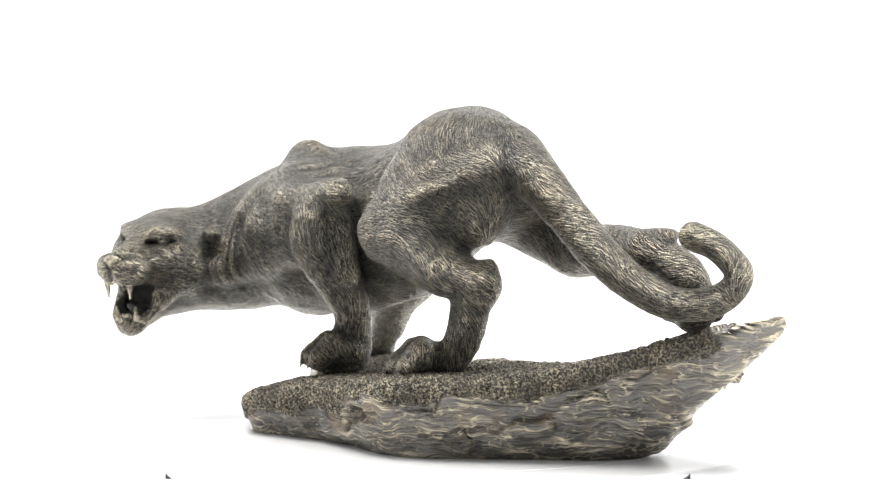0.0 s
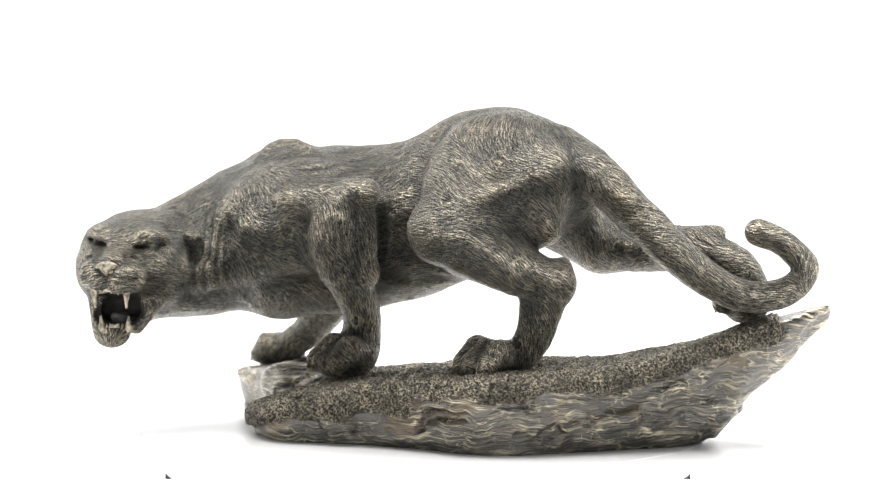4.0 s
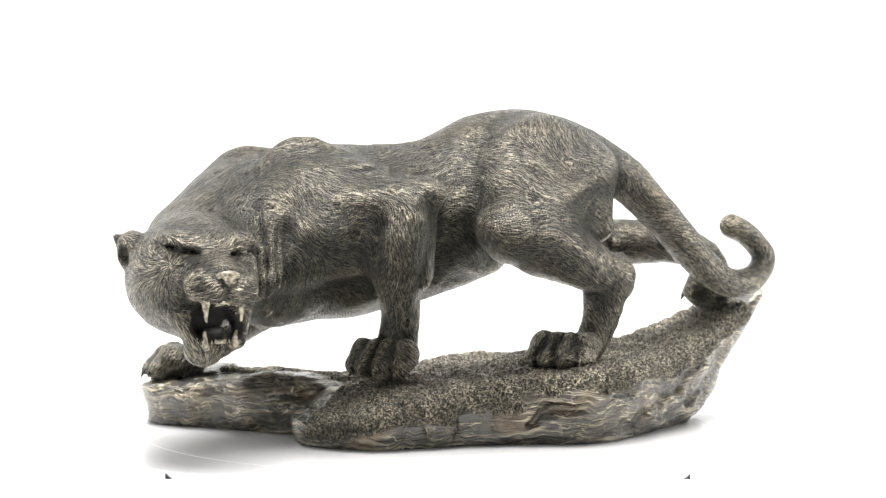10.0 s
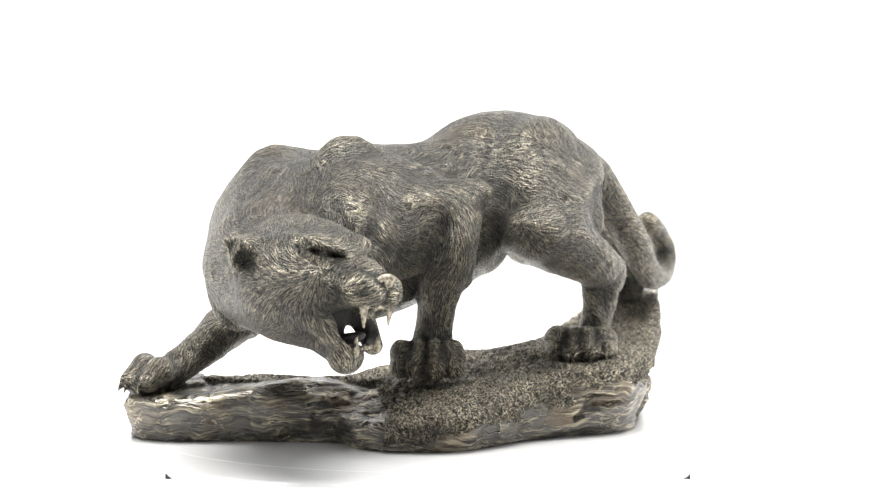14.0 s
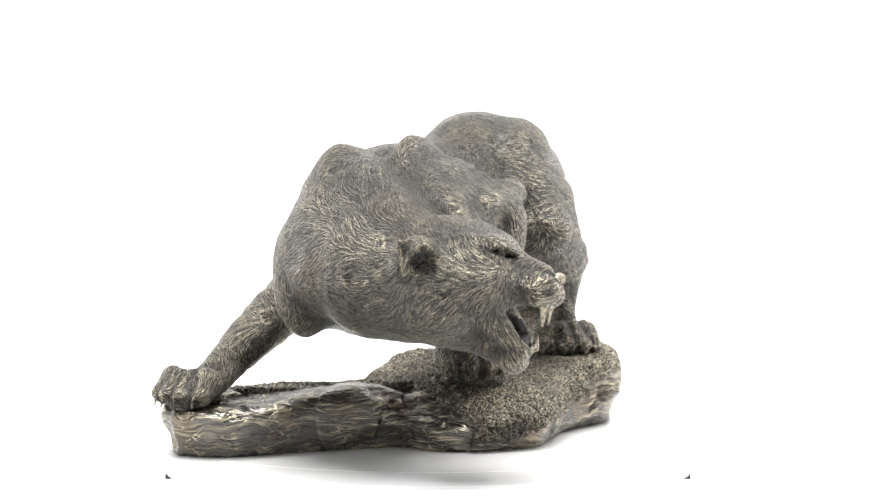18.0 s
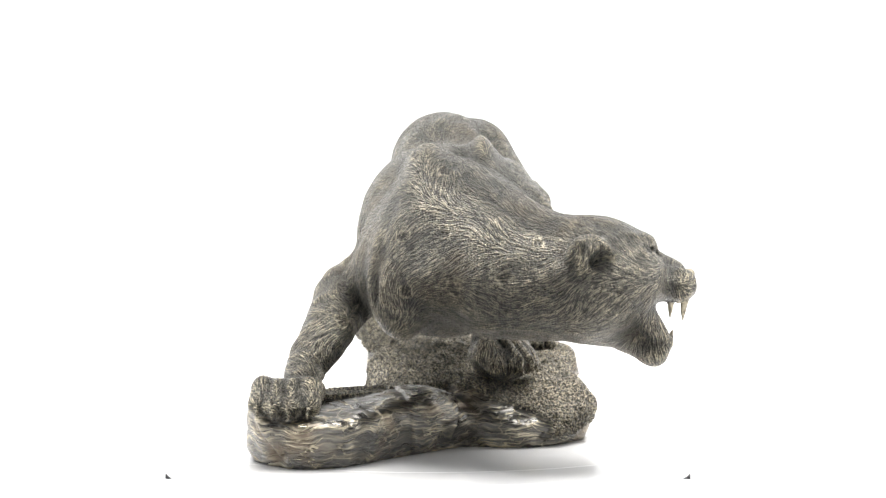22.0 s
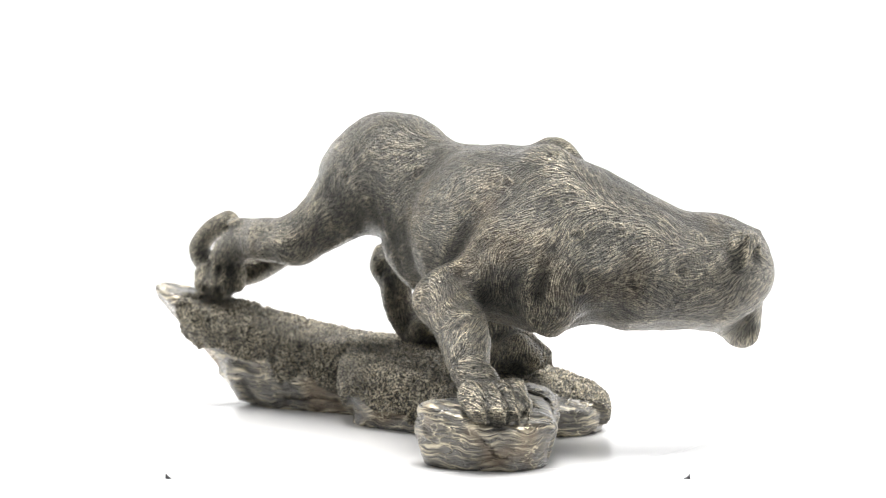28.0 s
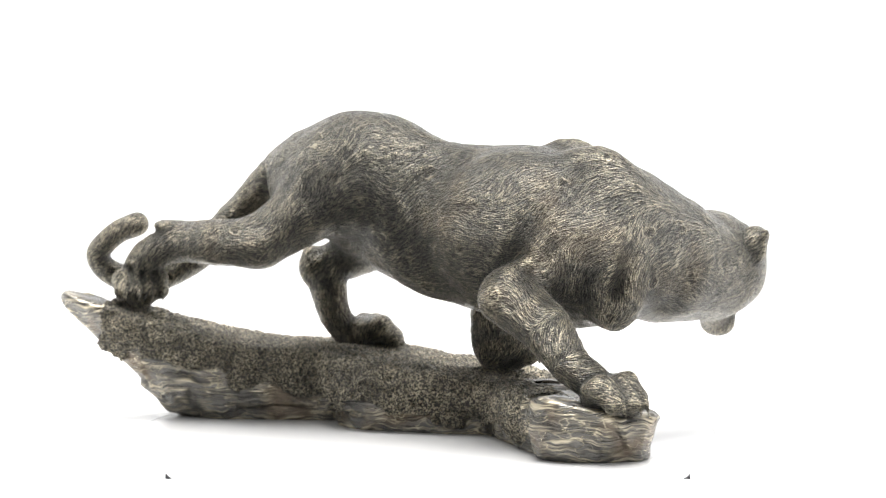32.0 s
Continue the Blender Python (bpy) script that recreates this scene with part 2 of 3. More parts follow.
def panther():
    # trunk: ribs, chest, waist, pelvis, rump
    lump((-49.7, 6.3, 100.2), (47.1, 39.1, 43.7), (0, 2, -13), k=8)
    lump((-81.3, 9, 90), (33.3, 39.8, 36.7), k=10)
    lump((-4.2, -12.7, 109.5), (46.3, 29, 33.8), (0, -8, -13), k=10)
    lump((21.2, -13.3, 130.1), (31.4, 25, 28.7), (0, -20, -13), k=10)
    lump((40.6, -20.4, 129.4), (36.5, 24.3, 33.8), (0, 0, -13), k=9)
    lump((64.9, -25.2, 126.5), (26, 19.4, 24.5), k=9)
    lump((-8.2, -2.2, 83.1), (41, 18.9, 17.3), (0, -15, -13), k=7)
    lump((-71.9, -10.5, 127.2), (23, 8.5, 20.8), (0, 12, -13), k=11)
    lump((-89.4, 20, 123.1), (21.4, 11.4, 20.7), (0, 12, -13), k=14)
    chain([(-62.1, 0.6, 126.1, 13.9), (-29.9, -2.3, 129.7, 13.7), (8.3, -11.1, 133.1, 14.3)], 8)
    lump((42.1, -9.4, 130.9), (25.5, 18.9, 25.9), k=9)
    # fringe of hair under the belly
    rng = random.Random(4)
    for i in range(60):
        x = -42 + i * 0.9
        y = -0.23 * x - 5 + rng.uniform(-7, 7)
        z = 68.0 + max(0, x + 12) * 0.4 + rng.uniform(-0.5, 1)
        limb((x, y, z + 3), (x + rng.uniform(2, 5), y + rng.uniform(-2, 2), z - rng.uniform(-0.4, 1.4)), 2.0, 0.9, 1.8, hair=False)
    limb((-39.9, -1.6, 83.5), (21.7, -17.3, 91.1), 14.9, 11.7, 8)
    lump((-157.6, -50, 83.9), (11.7, 19.9, 16.8), k=6, hair=(0, 18, 2))
    # neck
    chain([(-98.9, 7.4, 99.5, 35), (-119.9, -7.8, 87.8, 32.4), (-142.4, -39.9, 80.6, 25.7)], 10)
    limb((-95, 7.1, 116.5), (-130.2, -22.1, 97.9), 13.4, 9.5, 10)
    limb((-100, -30, 87), (-107, -39, 80.5), 12.5, 10, 7)
    # hind leg, near side
    lump((39.9, -38.2, 125), (32.3, 22.1, 34.9), (0, 20, 0), k=6)
    lump((54.6, -33.6, 127), (24.9, 16.5, 26.9), (0, 25, 0), k=12)
    lump((35, -50, 109), (29.4, 19.1, 23.4), (0, 40, 0), k=10)
    limb((28.4, -54.3, 102.3), (18.1, -56, 101.6), 19.7, 16.5, 8)
    limb((66.1, -44, 125.7), (65.8, -52.2, 104.4), 13.9, 9.5, 9)
    limb((38.7, -60.3, 117.2), (70.2, -46.8, 134), 8.1, 9.2, 9)
    chain(bent([(33.5, -58.4, 94.6, 14.9), (55.9, -62.9, 84.9, 12.6), (75.3, -59.7, 77.4, 8.1)], 3), 6)
    chain(bent([(73.5, -62.5, 79.4, 7.5), (67, -59.7, 57.2, 7.6), (58, -61.5, 45, 8.6)], 3), 5)
    lump((76.4, -59.1, 84.4), (3.7, 3.7, 6.1), (0, 20, 0), k=5)
    limb((61.7, -57.5, 77.9), (60.3, -59.9, 56), 4.9, 4.8, 4)
    paw(49, -60.4, 42.4, -0.80, -0.60, 7.8, 6.6, 18.5)
    # hind leg, far side, stretched out
    chain([(54.8, -19.3, 128.4, 21.7), (66.3, -7.3, 109.9, 17.3), (84.8, -2.4, 96.9, 13.8)], 9)
    limb((67.5, -11.6, 107.7), (85.7, 2.8, 93.8), 13, 11.3, 5)
    chain(bent([(91, 1.3, 93.3, 12.4), (112.3, -1.9, 93.7, 12.3), (135.1, -13.6, 93.3, 10.4)], 3), 7)
    chain(bent([(136.2, -13.6, 94.3, 9.4), (155.3, -15.6, 85, 9.4), (163, -16, 72, 9)], 3), 5)
    lump((87, 5, 87), (6, 6, 4), (0, 15, 0), k=3)
    lump((144.2, -11, 101.9), (5.7, 6.1, 3), k=4)
    paw(161.5, -16.4, 69.4, -0.55, 0.83, 6.4, 5.6, 11)
    # fore leg, near side
    lump((-59.4, -33.6, 100.7), (39.9, 13.1, 19.8), (0, -16, -8), k=7)
    lump((-64.3, -25, 113.9), (37.1, 15, 22.5), (0, -6, -10), k=12)
    lump((-47.9, -35.8, 110.9), (22, 13.9, 12.9), (0, -14, -8), k=9)
    lump((-87.4, -28, 98.6), (19.9, 15.8, 23.9), (0, 10, 12), k=9)
    lump((-26.7, -46.4, 117.2), (9.1, 7.2, 8.1), (0, -20, 0), k=6)
    chain(bent([(-36, -45.3, 106.7, 13.5), (-38.8, -42.9, 93.4, 13.9), (-29.1, -28.8, 62.7, 9.5), (-29.9, -26.4, 42.9, 10.4)], 3), 5)
    limb((-24.9, -46, 116.9), (-25.4, -38.5, 80.6), 7, 8.2, 3)
    paw(-31.4, -25.9, 38.9, -0.82, -0.57, 7.8, 6.8, 19.5)
    limb((-57.7, -39.8, 115), (-22, -48.5, 121.1), 8.5, 6.5, 6)
    groove([(-51, -54, 106), (-53, -52.5, 98), (-50, -50, 86)], 1.6, 4)
    groove([(-15, -42, 112), (-14, -38, 100), (-17, -34, 84)], 1.5, 4)
    groove([(-84, -42, 118), (-94, -46, 104), (-93, -47, 84)], 1.4, 8)
    groove([(66, -64, 105), (48, -75, 106), (32, -78, 104)], 1.7, 5)
    # fore leg, far side
    lump((-100.9, 34.5, 81.5), (17.4, 16.1, 27.5), k=9)
    limb((-99.6, 27, 86.6), (-115.7, 19.5, 84.6), 15.8, 15.8, 9)
    lump((-79.7, 29.8, 93.7), (20.8, 18.5, 30), (20, 10, 0), k=6)
    chain([(-73.1, 35.8, 85, 17.3), (-54.9, 48.3, 72.4, 13.3)], 6)
    chain(bent([(-52.2, 53.9, 71, 13.8), (-71.5, 63.6, 57.5, 12.4), (-86, 77, 41.5, 9.4), (-97, 81, 34.5, 8.6)], 3), 5)
    lump((-47.1, 51, 68), (7, 7, 7), k=4)
    paw(-101.6, 86.7, 29.7, -0.93, 0.36, 7.2, 6.2)
    groove([(-104, 44, 118), (-112, 50, 96), (-104, 48, 74)], 1.4, 8)
    # tail
    chain(bent([(70.5, -29.5, 138.3, 15.1), (91.3, -39.4, 127, 11.2), (110.8, -41.1, 108.9, 9.6), (128.4, -41.2, 91.7, 9), (144.6, -37.2, 79.1, 8), (159.9, -32.9, 72.1, 7.6),
                (175.1, -29.3, 72.6, 7), (184.6, -25.9, 78, 6.3), (188, -24.2, 85.6, 6.2), (183, -23.9, 92.4, 6), (175.2, -24.6, 98.4, 6.1), (166, -26.2, 102, 6.6)]), 2.5)
    # skull, cheeks, brows
    lump((-140.1, -45.6, 86.2), (23.5, 27.7, 22.4), k=8, hair=(0, 20, 3))
    lump((-139.8, -43.7, 97.1), (16.3, 24.7, 12), k=8, hair=(0, 20, 3))
    for s in (-1, 1):
        lump((-139.5 + s * 16, -52, 80), (9.5, 15, 15), k=6, hair=(0, 10, -6))
        lump((-139.5 + s * 13, -64, 88), (9, 9, 6), (0, s * 15, 0), k=4, hair=(s * 4, 8, 0))
    limb((-139.5, -58, 87.9), (-139.2, -77.8, 82.8), 14, 8.7, 6)
    for s in (-1, 1):
        e = 94.8 - s * 0.8
        limb((-139.5 + s * 15, -52, 82), (-139.4 + s * 8.5, -78, 80.5), 11, 6.5, 6)
        lump((-139.5 + s * 13, -63, e + 3.6), (8, 5.5, 3.0), (-20, -s * 7 + 4, s * 30), k=7, hair=(s * 4, 4, 4))
        lump((-139.5 + s * 14, -64, e - 4.0), (8.5, 6, 2.8), (14, -s * 7 + 4, s * 30), k=4, hair=(s * 4, 4, 0))
    lump((-139.5, -61.2, 96.4), (17, 11.2, 6.2), k=5, hair=(0, 12, 3))
    limb((-139.5, -64, 92.3), (-139.1, -83.8, 85.5), 6.9, 5.4, 4)
    for s in (-1, 1):
        e = 94.8 - s * 0.8
        lump((-139.0 + s * 13.8, -69.5, e), (8.2, 6.4, 1.45), (-4, -s * 7 + 4, s * 35), k=0.9, cut=True, kind=CLAW)
        lump((-139.0 + s * 13.2, -66.8, e), (4.0, 3.2, 2.4), k=0.4, kind=EYE_BALL)
    for s in (-1, 1):
        lump((-139.4 + s * 8.0, -81, 80.6 - s * 0.8), (8.4, 10.4, 6.9), (0, -s * 14, 0), k=1.6, hair=(s * 6, 4, 0))
        limb((-139.4 + s * 4.6, -86.4, 78.6 - s * 0.8), (-139.4 + s * 10.5, -83, 78.6 - s * 0.8), 6.4, 6.2, 1.5, hair=False)
        for i in range(3):
            limb((-139.4 + s * (4.8 + i * 0.6), -89 + i * 3.4, 88.4 + i * 1.9), (-139.4 + s * (16 + i * 0.6), -79 + i * 3.6, 84.9 + i * 1.5), 0.55, 0.35, 1.2, cut=True)
            limb((-139.4 + s * 8, -92.3, 84.5 - i * 2.3), (-139.4 + s * 17, -85, 82.0 - i * 1.9), 0.5, 0.35, 0.8, cut=True)
    lump((-139.0, -90.8, 84.8), (5.6, 2.6, 2.3), (-25, 0, 0), k=1.2, kind=TOOTH)
    limb((-139.0, -91.6, 84.2), (-139.0, -92.2, 81.8), 2.6, 1.0, 1.2, TOOTH)
    for s in (-1, 1):
        lump((-139.0 + s * 4.3, -93.6, 83.0), (1.8, 2.2, 0.8), (0, s * 30, 0), k=0.5, cut=True)
    limb((-139.0, -94.5, 81.5), (-139.2, -91.5, 74), 0.9, 0.9, 1.0, cut=True)
    limb((-140.5, -44, 71.1), (-142.7, -68.7, 53.5), 13.7, 7.1, 7)
    lump((-144.3, -72.6, 51.2), (9.1, 6.4, 7.5), k=4, hair=(0, 3, 5))
    for s in (-1, 1):
        limb((-139.5 + s * 16, -60, 72), (-139.5 + s * 9.2, -75.5, 55.5), 6.6, 4.4, 3)
    # open mouth
    lump((-139.5, -82, 64.0), (11.2, 19, 7.8), (-6, 0, 0), k=1.5, cut=True, kind=MOUTH)
    limb((-144.0, -79.0, 64.4), (-134.0, -79.0, 64.0), 8.6, 8.6, 1.5, cut=True, kind=MOUTH)
    lump((-139.5, -68, 63), (11, 9, 8), k=1.5, cut=True, kind=MOUTH)
    lump((-139.5, -67, 57.6), (5.8, 12, 3.0), (-16, 0, 0), k=1.5, kind=MOUTH)
    lump((-139.5, -67, 59.8), (0.6, 11, 1.0), (-16, 0, 0), k=1.5, cut=True, kind=MOUTH)
    for s in (-1, 1):
        limb((-139.3 + s * 8.5, -86, 75), (-139.3 + s * 8.0, -85, 64.5), 2.2, 0.6, 0.8, TOOTH)
        limb((-139.3 + s * 6.8, -79.5, 54), (-139.3 + s * 7.2, -80.5, 60.5), 1.8, 0.6, 0.8, TOOTH)
        for i in range(3):
            limb((-139.3 + s * (1.0 + 1.8 * i), -88.0, 73.5), (-139.3 + s * (1.0 + 1.8 * i), -87.8, 71.6 - 0.3 * i), 0.75, 0.45, 0.2, TOOTH)
            limb((-139.3 + s * (0.9 + 1.5 * i), -80.6, 55), (-139.3 + s * (0.9 + 1.5 * i), -81.0, 56.6), 0.7, 0.5, 0.4, TOOTH)
    # ears: a cup that opens forward with a thick upper rim, and a folded lobe on the side turned to the neck
    lump((-165.1, -34.7, 94.2), (7.2, 10.3, 9.4), (0, 0, -26), k=2.0, hair=(-3, 4, 4))
    lump((-173.0, -40.0, 92.2), (4.8, 7.6, 6.2), (0, 0, -26), k=1.6, cut=True)
    limb((-160.5, -45, 99.5), (-170.8, -27.6, 100.8), 2.6, 1.2, 2.0, hair=False)
    limb((-170.7, -27.6, 100.4), (-166.9, -29.7, 86.9), 1.2, 1.6, 2.0, hair=False)
    lump((-114.8, -39, 97.6), (6.2, 9, 5), (0, 12, 24), k=1.4, hair=(3, 4, 4))
    lump((-108.0, -47, 90.5), (5.0, 5.0, 6.5), (0, 20, 20), k=2.5, cut=True)
    limb((-113.5, -45.5, 95.2), (-106.5, -38, 95.6), 1.3, 1, 1.0, hair=False)


def fnoise(p, octaves=1, seed=0):
    """Smooth lattice noise in 0 to 1 at points p (n, 3)."""
    total, amp, out = 0.0, 1.0, 0.0
    for o in range(octaves):
        q = p * 2.0 ** o + 17.3 * o + seed * 5.7
        i = np.floor(q).astype(np.int64)
        f = q - i
        f = f * f * (3 - 2 * f)
        v = 0.0
        for a in (0, 1):
            for b in (0, 1):
                for c in (0, 1):
                    h = ((i[:, 0] + a) * 374761393 + (i[:, 1] + b) * 668265263 + (i[:, 2] + c) * 2147483647 + seed * 144665) & 0xFFFFFFFF
                    h = ((h ^ (h >> 13)) * 1274126177) & 0xFFFFFFFF
                    h = ((h ^ (h >> 16)) & 0xFFFF) / 65535.0
                    v = v + h * (f[:, 0] if a else 1 - f[:, 0]) * (f[:, 1] if b else 1 - f[:, 1]) * (f[:, 2] if c else 1 - f[:, 2])
        out, total, amp = out + v * amp, total + amp, amp * 0.5
    return out / total


def rock_top(x, y):
    top = np.interp(x, (-120, -80, -40, 0, 45, 90, 120, 165, 200), (19.9, 26.9, 25.5, 29.4, 35.3, 37.2, 42.4, 56.4, 68.1))
    return top - np.clip(-42 - x, 0, 40) * np.clip((18 - y) / 20, 0, 1) * 0.34


def rock():
    sl, (x, y, z) = window((-132, -96, 0), (214, 116, 75), 3)
    w = np.clip((x - 40) / 95, 0, 1) * z
    xs, ys = x - w * 1.108, y - w * 0.327
    d = None
    for a, b, ra, rb in (((-51.8, -31.1), (39.7, -51.1), 33.5, 33.3), ((46.8, -50.4), (109.9, -26.4), 41.1, 25.4), ((99.5, -30.7), (129.8, -21.5), 19.7, 11.7),
                         ((-19.5, -3.3), (17.9, -7.7), 29.4, 31.2), ((-51.7, 5.4), (-96.4, 76.4), 24.1, 26.7),
                         ((-29.9, -47.3), (-50.9, -53.3), 23.4, 18.5), ((-90.1, 78.2), (-85.8, 88), 32.9, 14.6)):
        ba = np.array(b, float) - a
        h = np.clip(((xs - a[0]) * ba[0] + (ys - a[1]) * ba[1]) / (ba @ ba), 0, 1)
        e = np.sqrt((xs - a[0] - h * ba[0]) ** 2 + (ys - a[1] - h * ba[1]) ** 2) - (ra + h * (rb - ra))
        d = e if d is None else np.minimum(d, e) - np.maximum(10 - np.abs(d - e), 0) ** 2 / 40
    top = rock_top(x, y).astype(np.float32)
    d = d - np.clip(z, 0, 16) * 0.29 * np.clip((x - 165) / -60, 0, 1) + np.maximum(z - 16, 0) * 0.12 + 2.6
    t = (z - top) * 0.9
    d = np.maximum(d, t) + np.maximum(5 - np.abs(d - t), 0) ** 2 / 20
    t = x * 0.96 + y * 0.28 - 192.5
    d = np.maximum(d, t) + np.maximum(6 - np.abs(d - t), 0) ** 2 / 24
    d = np.maximum(d, -z)
    join(sl, d.astype(np.float32), 1.5, ROCK, False)


def surface(f):
    """Naive surface nets: points and four-cornered faces of the level 0."""
    s = f < 0
    c = np.zeros([n - 1 for n in f.shape], np.uint8)
    corners = [(i, j, k) for i in (0, 1) for j in (0, 1) for k in (0, 1)]
    for i, j, k in corners:
        c += s[i:f.shape[0] - 1 + i, j:f.shape[1] - 1 + j, k:f.shape[2] - 1 + k]
    at = np.argwhere((c > 0) & (c < 8))
    v = np.stack([f[at[:, 0] + i, at[:, 1] + j, at[:, 2] + k] for i, j, k in corners], 1)
    total, count = np.zeros((len(at), 3)), np.zeros(len(at))
    for p, a in enumerate(corners):
        for q, b in enumerate(corners):
            if q > p and sum(abs(np.subtract(a, b))) == 1:
                cross = (v[:, p] < 0) != (v[:, q] < 0)
                w = np.where(cross, v[:, p] / np.where(cross, v[:, p] - v[:, q], 1), 0)[:, None]
                total += np.where(cross[:, None], np.array(a) + w * np.subtract(b, a), 0)
                count += cross
    pts = at + total / count[:, None]
    index = np.full(c.shape, -1, np.int32)
    index[tuple(at.T)] = np.arange(len(at))
    faces = []
    for axis in range(3):
        u, w = (axis + 1) % 3, (axis + 2) % 3
        a = [slice(None)] * 3
        b = [slice(None)] * 3
        a[axis], b[axis] = slice(0, -1), slice(1, None)
        e = np.argwhere(s[tuple(a)] != s[tuple(b)])
        e = e[(e[:, u] > 0) & (e[:, w] > 0) & (e[:, u] < c.shape[u]) & (e[:, w] < c.shape[w])]
        flip = s[tuple(e.T)]
        quad = []
        for du, dw in ((0, 0), (-1, 0), (-1, -1), (0, -1)):
            g = e.copy()
            g[:, u] += du
            g[:, w] += dw
            quad.append(index[tuple(g.T)])
        quad = np.stack(quad, 1)
        quad[~flip] = quad[~flip][:, ::-1]
        faces.append(quad)
    return LOW + STEP * pts, np.concatenate(faces)


# a slight stretch along the statue, so that its length and width agree all round
PROPORTION = np.array([[1.0089, 0.013, 0.0], [-0.0309, 0.9908, 0.0], [0.0, 0.0, 1.0052]])


def build_statue():
    panther()
    rock()
    pts, faces = surface(FIELD)
    cell = np.clip(np.rint((pts - LOW) / STEP).astype(int), 0, NUM - 1)
    kind = KIND[tuple(cell.T)]
    me = bpy.data.meshes.new("panther_statue")
    me.from_pydata(pts * 0.001, [], faces.tolist())
    me.update()
    nor = np.empty(len(pts) * 3, np.float32)
    me.vertices.foreach_get("normal", nor)
    nor = nor.reshape(-1, 3)
    # moss on the upper part of the rock, not on the wet ledge before the far fore paw
    is_rock = kind == ROCK
    edge = (fnoise(pts / 14.0, 2, 3) - 0.5) * 16
    depth = rock_top(pts[:, 0], pts[:, 1]) - pts[:, 2]
    ledge = (0.72 * pts[:, 0] - 0.69 * pts[:, 1] < -30 + edge) & (1.65 * (pts[:, 0] + 54) + pts[:, 1] - 3 < 15 + edge * 1.5)
    limit = np.where(pts[:, 1] > -20, 19, 11) + edge * 1.2
    moss = is_rock & (depth < limit) & ~ledge & (pts[:, 0] < 174 + edge) & ~((pts[:, 0] < -66 + edge) & (pts[:, 1] > 74 + edge))
    # the lie of the hair: the bones' directions laid into the surface, with a slow wander
    flow = np.zeros_like(pts)
    for a, b, r in BONES:
        ba = b - a
        h = np.clip((pts - a) @ ba / (ba @ ba), 0, 1)
        d = np.linalg.norm(pts - a - h[:, None] * ba, axis=1) - r
        w = np.exp(-np.clip(d, -3, 60) / 5.0)
        u = ba / np.linalg.norm(ba)
        u = u if u @ (0.75, 0.1, -0.65) > 0 else -u
        flow += w[:, None] * u
    flow /= np.linalg.norm(flow, axis=1)[:, None] + 1e-9
    flow += np.array((0.25, 0.0, -0.25))
    flow -= nor * (flow * nor).sum(1)[:, None]
    flow /= np.linalg.norm(flow, axis=1)[:, None] + 1e-9
    side = np.cross(nor, flow)
    turn = (fnoise(pts / 17.0, 1, 21) - 0.5) * 1.9
    flow = flow * np.cos(turn)[:, None] + side * np.sin(turn)[:, None]
    # relief: beds and lumps on the rock, grains on the moss, folds of skin and muscle along the hair
    slant = pts @ np.array(Euler((0.1, 0.3, 0.2)).to_matrix()).T
    rng = np.random.default_rng(12)
    seeds = rng.uniform((-140, -100, -10), (215, 120, 75), (170, 3)) @ np.array(Euler((0.1, 0.3, 0.2)).to_matrix()).T
    lean = rng.normal(0, 1, (170, 3)) * (0.10, 0.10, 0.22)
    best, beds = np.full(len(pts), 1e9), np.zeros(len(pts))
    wander = slant + (fnoise(pts / 9.0, 2, 15) - 0.5)[:, None] * 8
    for c, q in zip(seeds, lean):
        d = (((wander - c) * (0.7, 0.9, 1.7)) ** 2).sum(1)
        beds = np.where(d < best, np.clip((slant - c) @ q + q.sum() * 4, -2.2, 2.2), beds)
        best = np.minimum(best, d)
    lumps = fnoise(pts / 16.0, 3, 7) - 0.5
    grains = 1 - np.abs(2 * fnoise(pts / 2.3, 2, 9) - 1)
    folds = sum(fnoise((pts + flow * q) / 6.5, 1, 31) for q in (-8, -4, 0, 4, 8)) / 5 - 0.5
    push = np.where(is_rock, beds + lumps * 6.0, folds * 2.2 + (fnoise(pts / 5.0, 2, 2) - 0.5) * 0.6)
    push = np.where(moss, lumps * 4 + (grains - 0.5) * 3.6 + 0.8, push)
    # creases: the skin of the neck, the loose skin over the elbow, bands of muscle on the thigh
    x, y, z = pts.T
    wave = fnoise(pts / 11.0, 1, 41) * 5
    near = np.clip((-y - 22) / 8, 0, 1)
    crease = np.exp(-((x + 103) / 8) ** 2 - ((z - 88) / 18) ** 2) * near * 1.15 * np.cos(2 * math.pi * (x + wave * 0.6) / 5.0)
    crease += np.exp(-((x + 36) / 17) ** 2 - ((z - 133) / 5) ** 2) * near * 0.9 * np.cos(2 * math.pi * (z + wave - 0.08 * x) / 3.8)
    crease += np.exp(-((x - 52) / 20) ** 2 - ((z - 127) / 17) ** 2) * near * 0.65 * np.cos(2 * math.pi * (0.95 * z - 0.32 * x + wave) / 13.0)
    crease += np.exp(-((x + 60) / 22) ** 2 - ((z - 90) / 20) ** 2) * np.clip((y - 20) / 8, 0, 1) * 0.8 * np.cos(2 * math.pi * (0.8 * x + 0.5 * z + wave * 2) / 15.0)
    crease += np.exp(-((x - 5) / 30) ** 2 - ((z - 108) / 16) ** 2) * np.clip((y - 0) / 8, 0, 1) * 0.35 * np.cos(2 * math.pi * (x - 0.3 * z + wave) / 11.0)
    push = np.where(is_rock, push, push + crease)
    face = np.clip((np.hypot(pts[:, 0] + 139.5, pts[:, 1] + 78) - 18) / 12, 0.15, 1)
    thin = np.clip((165 - pts[:, 0]) / 60, 0.25, 1)
    push = np.where(is_rock, push, push * face * thin)
